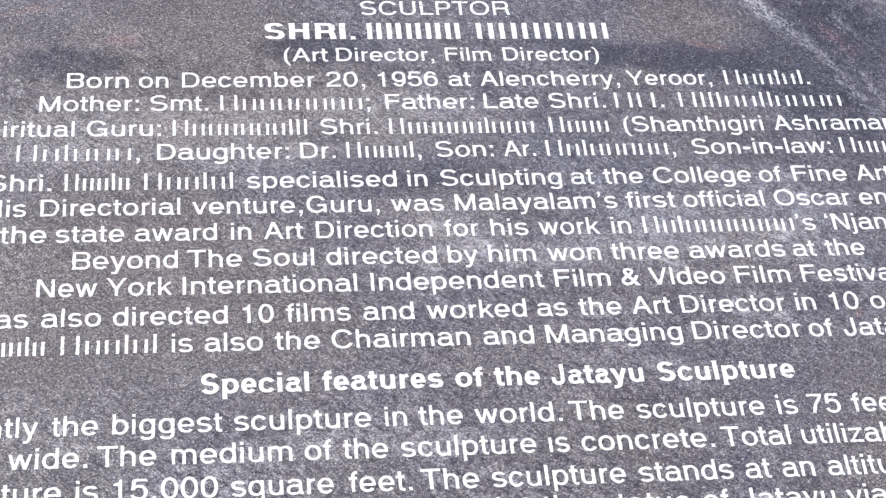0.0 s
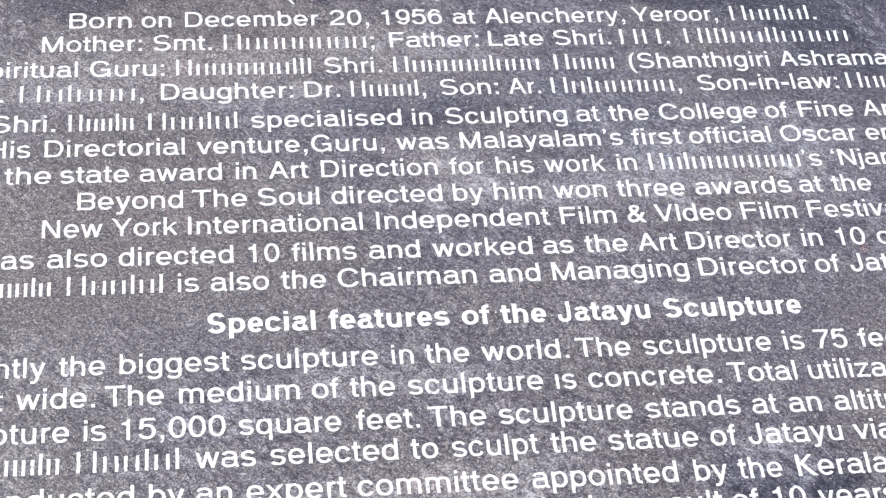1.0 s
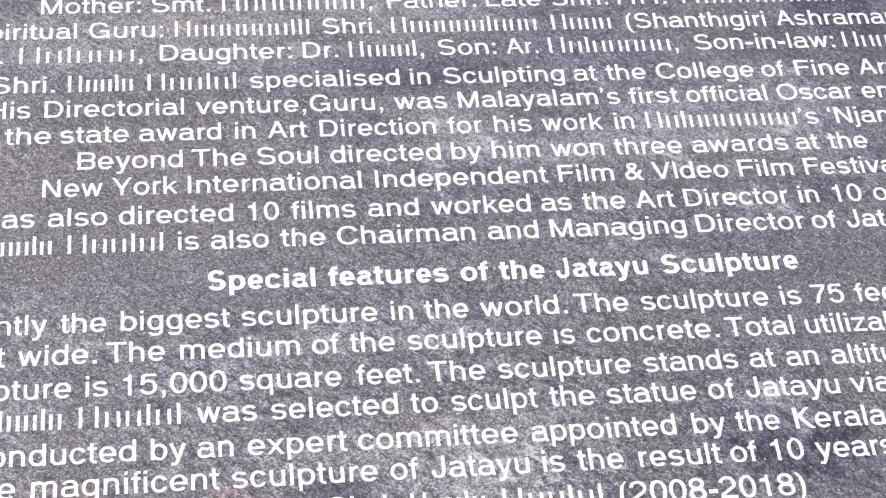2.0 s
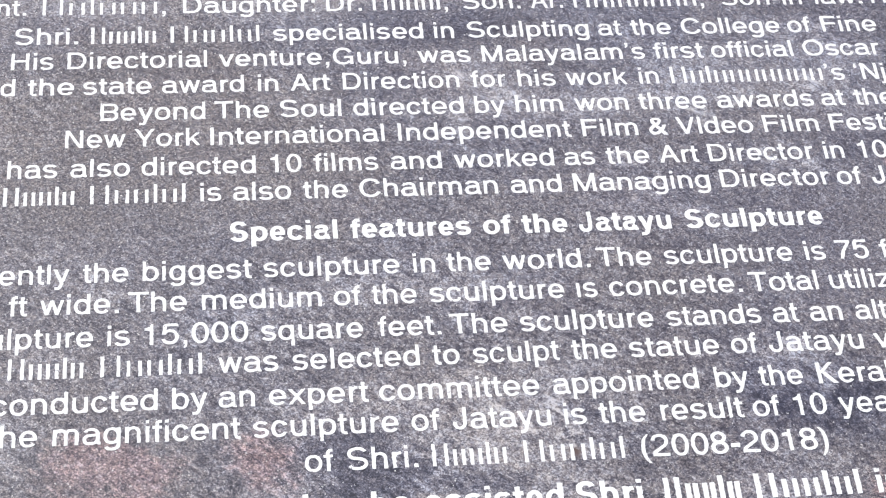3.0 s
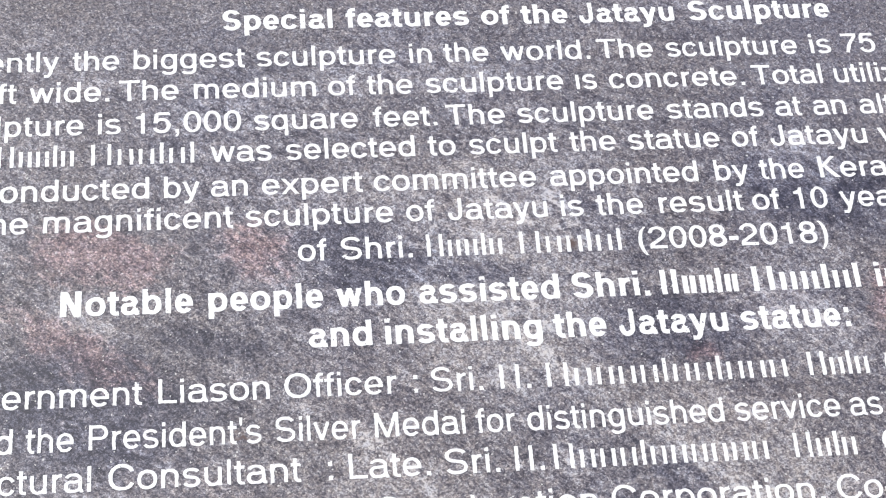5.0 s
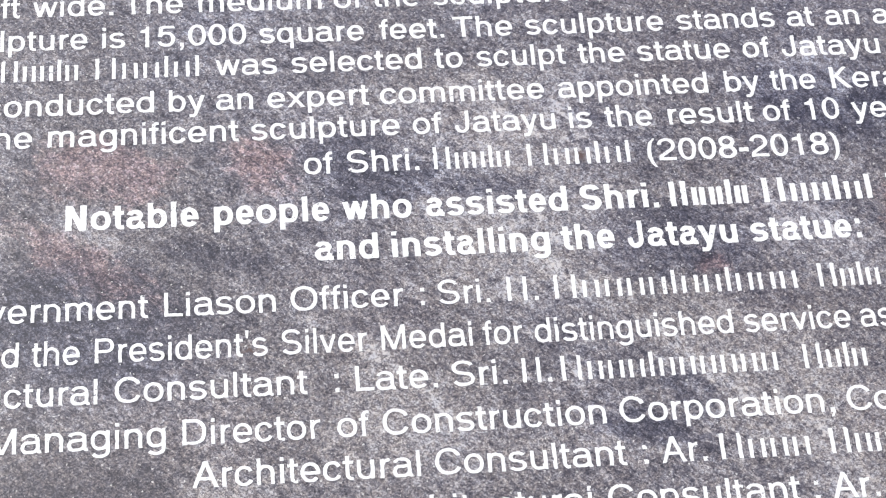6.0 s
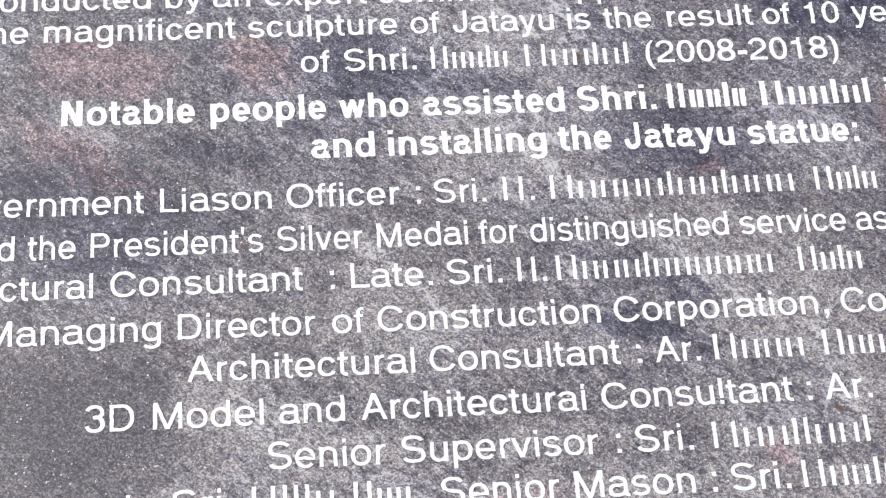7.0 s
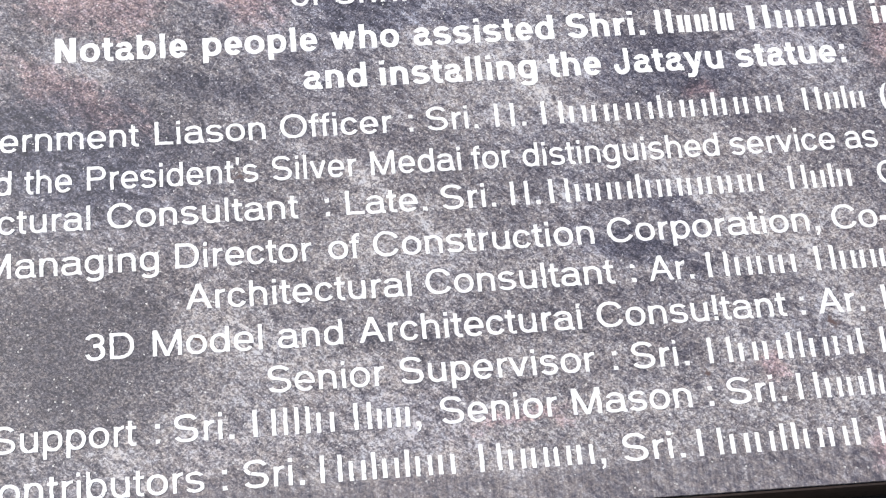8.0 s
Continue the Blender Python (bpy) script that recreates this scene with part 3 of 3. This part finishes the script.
        if ch == "B":
            made.append(pen((l, hy), bend(r - (foot - hy) / 2, (foot + hy) / 2, (foot - hy) / 2, (foot - hy) / 2, -90, 90, 14), (l, foot)))
        return made
    if ch == "8":
        return [ring(c, 0.54, rx * 0.9, 0.178 + over - hy, hx, hy), ring(c, 0.2, rx, 0.2 + over - hy, hx, hy)]
    if ch == "2":
        return [pen(bend(c, up - 0.19, rx, 0.19, 172, -38, 16), (l + 0.02, 0.14), (l, hy)), bar(L, R, hy)]
    if ch == "3":
        return [pen(bend(c, up - 0.155, rx * 0.93, 0.155, 165, -70, 16), (c - 0.03, 0.383)), pen((c - 0.03, 0.383), bend(c, low + 0.188, rx, 0.188, 75, -165, 18))]
    if ch in "69":
        turn = [ring(c, low + 0.215, rx, 0.215, hx, hy), pen((l, low + 0.2), (l, m), bend(c, m, rx, ry, 180, 35, 16))]
        return turn if ch == "6" else [[Vector((2 * c - p.x, H - p.y)) for p in q] for q in turn]
    if ch == "7":
        return [bar(L, R, H - hy), pen((r, H - 2 * hy), (c - 0.01, 0.32), (l + 0.09, 0.0))]
    if ch == "5":
        return [bar(l + 0.03, R - 0.02, H - hy), pen((l + 0.05, H - hy), (l + 0.012, 0.34)), pen((l + 0.012, 0.36), bend(c - 0.01, low + 0.215, rx + 0.01, 0.215, 130, -163, 20))]
    return None


def turns(p, loops):
    """How often the outlines wind round a point."""
    k = 0
    for l in loops:
        for a, b in zip(l, l[1:] + l[:1]):
            if (a.y > p.y) != (b.y > p.y) and p.x < a.x + (p.y - a.y) / (b.y - a.y) * (b.x - a.x):
                k += 1 if b.y > a.y else -1
    return k


def area_of(l):
    return sum(a.cross(b) for a, b in zip(l, l[1:] + l[:1]))


def wound(loops):
    """Outer outlines turned one way, holes the other."""
    made = []
    for i, l in enumerate(loops):
        hole = sum(inside(l[0], o) for j, o in enumerate(loops) if j != i) % 2
        made.append(l if (area_of(l) > 0) != bool(hole) else l[::-1])
    return made


def letter(ch, bold):
    """Outlines of a letter brought to the width, height and weight of the plaque's type."""
    if (ch, bold) in FOUND:
        return FOUND[ch, bold]
    cap, mid, low = TOPS
    wide, left, right = TYPE[ch]
    k = BOLD.get(ch, wide) if bold > 0 else wide
    strokes = penned(ch, left / 1000 - 0.01, (right + k - wide) / 1000 + 0.01, bold)
    if strokes:
        FOUND[ch, bold] = [l if area_of(l) > 0 else l[::-1] for l in strokes], k / 1000
        return FOUND[ch, bold]
    own = drawn(ch)
    gain = (0.034 if bold > 0 else 0.0105) * (0.6 if own else 1.0)
    if own:
        k = BOLD.get(ch, wide) if bold > 0 else wide
        loops = [[Vector((p.x + (k - wide) / 2000, p.y)) for p in l] for l in own]
        FOUND[ch, bold] = wound(fatten(loops, gain)), k / 1000
        return FOUND[ch, bold]
    loops = outlines(ch, 0)
    if bold > 0:
        k = BOLD.get(ch, wide)
        left, right, wide = left, k - (wide - right), k
    spread = 0.01
    left, right = left + (gain - spread) * 1000, right - (gain - spread) * 1000
    x0, x1 = (pick(p.x for l in loops for p in l) for pick in (min, max))
    squeeze = 1 - 2 * (gain - spread) / 0.718
    made = []
    for l in loops:
        row = []
        for p in l:
            x = (left + (p.x - x0) / (x1 - x0) * (right - left)) / 1000
            y = p.y / mid * 0.523 if 0 <= p.y <= mid else (0.523 + (p.y - mid) / (cap - mid) * 0.195 if p.y > mid else p.y / low * -0.207)
            row.append(Vector((x, gain - spread + y * squeeze)))
        made.append(row)
    FOUND[ch, bold] = wound(fatten(made, gain)), wide / 1000
    return FOUND[ch, bold]


def resample(loop, step):
    """More points along an outline, so that its edge can waver."""
    out = []
    for a, b in zip(loop, loop[1:] + loop[:1]):
        k = max(1, int((b - a).length / step))
        out += [a.lerp(b, i / k) for i in range(k)]
    return out


def relief(verts, faces, loops):
    """Adds one shape with holes: its painted face just proud of the stone, and its rim going down into the cut."""
    top, deep = 0.00015, -0.001
    points, links = [], []
    for l in loops:
        k = len(points)
        points += l
        links += [(k + i, k + (i + 1) % len(l)) for i in range(len(l))]
    spots, _, tris, _, _, _ = delaunay_2d_cdt(points, links, [], 1, 1e-6)
    base, n = len(verts), len(spots)
    verts += [(p.x, p.y, top) for p in spots]
    verts += [(p.x, p.y, deep) for p in spots]
    seen = {}
    for tri in tris:
        mid = sum((spots[i] for i in tri), Vector((0, 0))) / len(tri)
        if not turns(mid, loops):
            continue
        area = sum(spots[a].cross(spots[b]) for a, b in zip(tri, tri[1:] + tri[:1]))
        tri = list(tri) if area > 0 else list(tri)[::-1]
        faces.append([base + i for i in tri])
        for a, b in zip(tri, tri[1:] + tri[:1]):
            seen[a, b] = True
    for a, b in seen:
        if (b, a) not in seen:
            faces.append((base + b, base + a, base + a + n, base + b + n))


def waver(p):
    """The uneven edge of hand-filled lettering."""
    q = (p.x * 420, p.y * 420, 0.0)
    w = (p.x * 130, p.y * 130, 5.0)
    return Vector((p.x + 0.0003 * noise.noise(q) + 0.00025 * noise.noise(w), p.y + 0.0003 * noise.noise((q[1], q[0], 9.0)) + 0.00025 * noise.noise((w[0], w[1], 11.0))))


def glyphs(text, x, y, sx, sy, bold):
    """The placed outlines of each letter of a word, set a little wide."""
    rows = []
    for ch in text:
        loops, wide = letter(ch, bold)
        rows.append([[Vector((x + (p.x + 0.01) * sx, y + p.y * sy)) for p in l] for l in loops])
        x += (wide + 0.02) * sx
    return rows


def bars(shape, long, x, y, sx, sy, bold):
    """Plain upright bars in place of a word, H and n as pairs, l single: the outline of each bar, and where the word ends."""
    weight = {"H": 0.7, "l": 0.25, "n": 0.54}
    unit = long / sum(weight[c] for c in shape)
    thick, rows = sx * (0.16 if bold > 0 else 0.109), []
    for c in shape:
        w, h = weight[c] * unit, {"H": 0.718, "l": 0.718, "n": 0.523}[c] * sy
        mids = (x + w / 2,) if c == "l" else (x + w * 0.13 + thick / 2, x + w * 0.87 - thick / 2)
        for m in mids:
            rows.append([Vector(q) for q in ((m - thick / 2, y), (m + thick / 2, y), (m + thick / 2, y + h), (m - thick / 2, y + h))])
        x += w
    return rows, x


WEAR = random.Random(11)


def bitten(loop):
    """Now and then a small bite out of the edge, where paint has flaked off."""
    n = len(loop)
    for _ in range(WEAR.choice((0, 0, 1, 1, 2))):
        k, deep, wide = WEAR.randrange(n), WEAR.uniform(0.0002, 0.0006), WEAR.uniform(0.0006, 0.0013)
        mid, along = loop[k].copy(), (loop[(k + 1) % n] - loop[k - 1]).normalized()
        inward = Vector((-along.y, along.x))
        for i in range(k - 3, k + 4):
            p = loop[i % n]
            near = 1 - (p - mid).length / wide
            if near > 0:
                loop[i % n] = p + inward * deep * min(1.0, near * 1.6)
    return loop


def painted(name, loops_of, parent, label=""):
    verts, faces = [], []
    for loops in loops_of:
        relief(verts, faces, [bitten([waver(p) for p in resample(l, 0.0008)]) for l in loops])
    me = bpy.data.meshes.new(name)
    me.from_pydata(verts, [], faces)
    return part(name, me, PAINT, parent, label)


def line(y, sx, sy, bold, text):
    """One line of the inscription: the height of its foot on the plaque, its type's width and height, its weight (1 bold, 0 plain, -1 light), and its words with the place where each begins and, after a star, how much wider than usual it is set.
    A word that begins with # is set as plain bars: their shapes, their length, and what follows them."""
    label = "white painted bold letters" if bold > 0 else "white painted letters"
    for token in text.split(" "):
        word, x = token.rsplit("@", 1)
        x, wide = (float(v) for v in (x + "*1").split("*")[:2])
        if word[0] == "#":
            shape, rest = word[1:].split("/")
            rows, x = bars(shape, float(rest[:5]), x, y, sx, sy, bold)
            first = painted("bar", [[rows[0]]], plaque, "white painted upright bars")
            for row in rows[1:]:
                painted("bar", [[row]], first)
            word = rest[5:]
        if word:
            painted("word", glyphs(word, x, y, sx * wide, sy, bold), plaque, label)


line(0.9990, 0.02590, 0.02500, 0, "SCULPTOR@-0.0758*0.992")
line(0.9680, 0.03027, 0.02850, 1, "SHRI.@-0.1666*1.050 #HHHHH/0.092@-0.0724 #HHHHHH/0.131@0.0301")
line(0.9402, 0.02348, 0.02325, 0, "(Art@-0.1499*1.066 Director,@-0.1023*1.015 Film@-0.0015 Director)@0.0527")
line(0.9090, 0.02488, 0.02500, 0, "Born@-0.3434*1.064 on@-0.2792 December@-0.2424*1.023 20,@-0.1119*1.064 1956@-0.0668*1.022 at@-0.0003 Alencherry,@0.0295*1.011 Yeroor,@0.1668*0.977 #Hnnlnl/0.079.@0.2581")
line(0.8816, 0.02486, 0.02500, 0, "Mother:@-0.3660*1.029 Smt.@-0.2694*1.029 #Hnnnnnnn/0.131;@-0.2093 Father:@-0.0615*1.035 Late@0.0284*1.058 Shri.@0.0891*1.041 #HH/0.043.@0.1491 #Hlllnnllnnnn/0.159@0.2096")
line(0.8525, 0.02509, 0.02500, 0, "Spiritual@-0.4267*1.005 Guru:@-0.3236*1.032 #Hnnnnnnlll/0.122@-0.2510 Shri.@-0.1203 #Hnnnnnlnnn/0.135@-0.0603 #Hnnn/0.058@0.0849 (Shanthıgiri@0.1535*1.007 Ashramam@0.2954")
line(0.8252, 0.02474, 0.02500, 0, "Smt.@-0.4450 #Hnlnnn/0.102,@-0.3837 Daughter:@-0.2639*1.047 Dr.@-0.1402*1.023 #Hnnnl/0.063,@-0.0998 Son:@-0.0200*1.049 Ar.@0.0417*0.945 #Hnlnnnnn/0.115,@0.0783 Son-in-law:@0.2132*1.036 #Hnn/0.047@0.3509")
line(0.7924, 0.02505, 0.02500, 0, "Shri.@-0.4039*1.040 #Hnnln/0.058@-0.3413 #Hnnlnl/0.080@-0.2750 specialised@-0.1862*1.018 in@-0.0480 Sculpting@-0.0185*1.023 at@0.0974 the@0.1275*1.017 College@0.1720*1.031 of@0.2686 Fine@0.2985*1.053 Arts@0.3596")
line(0.7650, 0.02502, 0.02500, 0, "His@-0.4063 Directorial@-0.3602*1.015 venture,Guru,@-0.2324*1.015 was@-0.0632*1.017 Malayalam’s@-0.0092*1.009 first@0.1435*1.050 official@0.1944*1.011 Oscar@0.2772*1.023 en@0.3551")
line(0.7373, 0.02485, 0.02500, 0, "and@-0.4414 the@-0.3900*1.088 state@-0.3454*1.032 award@-0.2804 in@-0.2017 Art@-0.1731*1.019 Direction@-0.1306 for@-0.0197 his@0.0192*1.060 work@0.0623*0.984 in@0.1250 #Hnlnnnnnnn/0.139’s@0.1522 ‘Njan@0.3174")
line(0.7093, 0.02502, 0.02500, 0, "Beyond@-0.3318*1.015 The@-0.2370*1.041 Soul@-0.1838*1.038 directed@-0.1224*1.028 by@-0.0203 him@0.0141*1.052 won@0.0662*1.017 three@0.1218*1.013 awards@0.1896*1.039 at@0.2817 the@0.3121")
line(0.6820, 0.02503, 0.02500, 0, "New@-0.3594*0.982 York@-0.3023 International@-0.2428*1.021 Independent@-0.0883*1.026 Film@0.0671*1.046 &@0.1257 V¡deo@0.1502*1.015 Film@0.2240*1.053 Festival@0.2824")
line(0.6526, 0.02505, 0.02500, 0, "has@-0.4037 also@-0.3533*1.022 directed@-0.2969*1.010 10@-0.1950 films@-0.1576 and@-0.0951*1.027 worked@-0.0421*1.018 as@0.0495 the@0.0856*1.035 Art@0.1305*1.024 Director@0.1711*1.012 in@0.2713 10@0.3004 o@0.3378")
line(0.6257, 0.02521, 0.02500, 0, "#Hnnln/0.059@-0.4060 #Hnnlnl/0.080@-0.3388 is@-0.2509 also@-0.2241 the@-0.1674*1.024 Chairman@-0.1225*1.022 and@0.0016*1.019 Managing@0.0529*1.027 Director@0.1765*1.037 of@0.2775 Jatayu@0.3082")
line(0.5859, 0.02421, 0.02575, 1, "Special@-0.2279 features@-0.1315 of@-0.0252 the@0.0069*1.013 Jatayu@0.0530*0.988 Sculpture@0.1409*1.010")
line(0.5514, 0.02508, 0.02517, 0, "ently@-0.4046*0.987 the@-0.3406 biggest@-0.2959*1.019 sculpture@-0.2021*1.021 in@-0.0852 the@-0.0573 world.@-0.0125*1.044 The@0.0636*1.022 sculpture@0.1179*1.013 is@0.2337 75@0.2606 feet@0.2980")
line(0.5233, 0.02501, 0.02517, 0, "ft@-0.3954 wide.@-0.3719*1.017 The@-0.3057*1.030 medium@-0.2509*1.037 of@-0.1485 the@-0.1185 sculpture@-0.0739*1.024 ıs@0.0420 concrete.@0.0691*1.029 Total@0.1834 utilizable@0.2480")
line(0.4940, 0.02509, 0.02517, 0, "sculpture@-0.4368*1.005 is@-0.3220 15,000@-0.2955*1.028 square@-0.2056 feet.@-0.1157 The@-0.0602*1.036 sculpture@-0.0056*1.010 stands@0.1107*1.007 at@0.1961 an@0.2261 altitude@0.2634")
line(0.4673, 0.02526, 0.02517, 0, "#Hnnln/0.059@-0.3949 #Hnnlnl/0.080@-0.3276 was@-0.2381 selected@-0.1828*1.007 to@-0.0759 sculpt@-0.0450*0.986 the@0.0321 statue@0.0769*1.010 of@0.1574 Jatayu@0.1880*1.011 via@0.2740")
line(0.4378, 0.02546, 0.02517, 0, "conducted@-0.4043*1.008 by@-0.2735 an@-0.2388 expert@-0.2017*1.026 committee@-0.1188*1.011 appointed@0.0131*0.992 by@0.1389 the@0.1747*0.971 Kerala@0.2196")
line(0.4114, 0.02529, 0.02517, 0, "The@-0.4134 magnificent@-0.3597*1.021 sculpture@-0.2141*1.023 of@-0.0968 Jatayu@-0.0656*0.985 is@0.0178 the@0.0458 result@0.0916*1.024 of@0.1643 10@0.1950 years@0.2326")
line(0.3816, 0.02522, 0.02517, 0, "of@-0.1774 Shri.@-0.1468*1.022 #Hnnln/0.059@-0.0850 #Hnnlnl/0.080@-0.0169 (2008-2018)@0.0722*1.031")
line(0.3437, 0.02460, 0.02775, 1, "Notable@-0.3466*1.018 people@-0.2427*1.017 who@-0.1512 assisted@-0.0920*1.016 Shri.@0.0188*1.052 #Hnnln/0.061@0.0836 #Hnnlnl/0.085@0.1517 in@0.2457")
line(0.3126, 0.02470, 0.02775, 1, "and@-0.1726*1.035 installing@-0.1193*1.017 the@0.0027*1.024 Jatayu@0.0498*1.011 statue:@0.1393")
line(0.2748, 0.02520, 0.02533, -1, "Government@-0.4308 Liason@-0.2786*1.034 Officer@-0.1911*1.022 :@-0.1026 Sri.@-0.0890 #H/0.019.@-0.0419 #Hnnnnlnnlnnn/0.178@-0.0087 #Hnln/0.048@0.1813 (@0.2381")
line(0.2426, 0.02284, 0.02533, -1, "and@-0.4128*1.018 the@-0.3655 President's@-0.3253*1.014 Silver@-0.1986 Meda|@-0.1311*1.025 for@-0.0594 distinguished@-0.0241*1.017 service@0.1236*1.029 as@0.2067")
line(0.2133, 0.02496, 0.02533, -1, "Structural@-0.4313 Consultant@-0.3111*1.049 :@-0.1651 Late.@-0.1507*1.035 Sri.@-0.0843*1.051 #H/0.017.@-0.0369 #Hnnnlnnnnnn/0.155@-0.0102 #Hnln/0.048@0.1600 C@0.2248")
line(0.1809, 0.02589, 0.02533, -1, "Managing@-0.3941*1.012 Director@-0.2674*0.991 of@-0.1636 Construction@-0.1335*1.018 Corporation,@0.0274*1.025 Co-@0.1857")
line(0.1509, 0.02551, 0.02533, -1, "Architectural@-0.2598*1.028 Consultant@-0.1004*1.024 :@0.0385 Ar.@0.0529*0.984 #Hnnn/0.066@0.0913 #Hnnn/0.060@0.1674")
line(0.1193, 0.02589, 0.02533, -1, "3D@-0.3267 Model@-0.2838*1.033 and@-0.2010*1.014 Architectura|@-0.1469*1.005 Consu!tant@0.0124*1.018 :@0.1509 Ar.@0.1651 #H/0.019@0.2086")
line(0.0889, 0.02526, 0.02533, -1, "Senior@-0.2096*1.029 Supervisor@-0.1230*1.047 :@0.0178 Sri.@0.0316*1.054 #Hnnllnnl/0.111@0.0822 #H/0.017@0.2016")
line(0.0596, 0.02556, 0.02533, -1, "Support@-0.3863 :@-0.2839 Sri.@-0.2712*1.049 #Hllln/0.057@-0.2218 #Hnn/0.040,@-0.1561 Senior@-0.0989*1.024 Mason@-0.0124*1.047 :@0.0782 Sri.@0.0918*1.069 #Hnnln/0.071@0.1387")
line(0.0258, 0.02588, 0.02533, -1, "Contributors@-0.4007*1.020 :@-0.2425 Sri.@-0.2281*1.036 #Hnlnlnn/0.091@-0.1804 #Hnnnn/0.079,@-0.0778 Sri.@0.0170*1.093 #Hnnllnnl/0.113@0.0656 #H/0.018@0.1880")
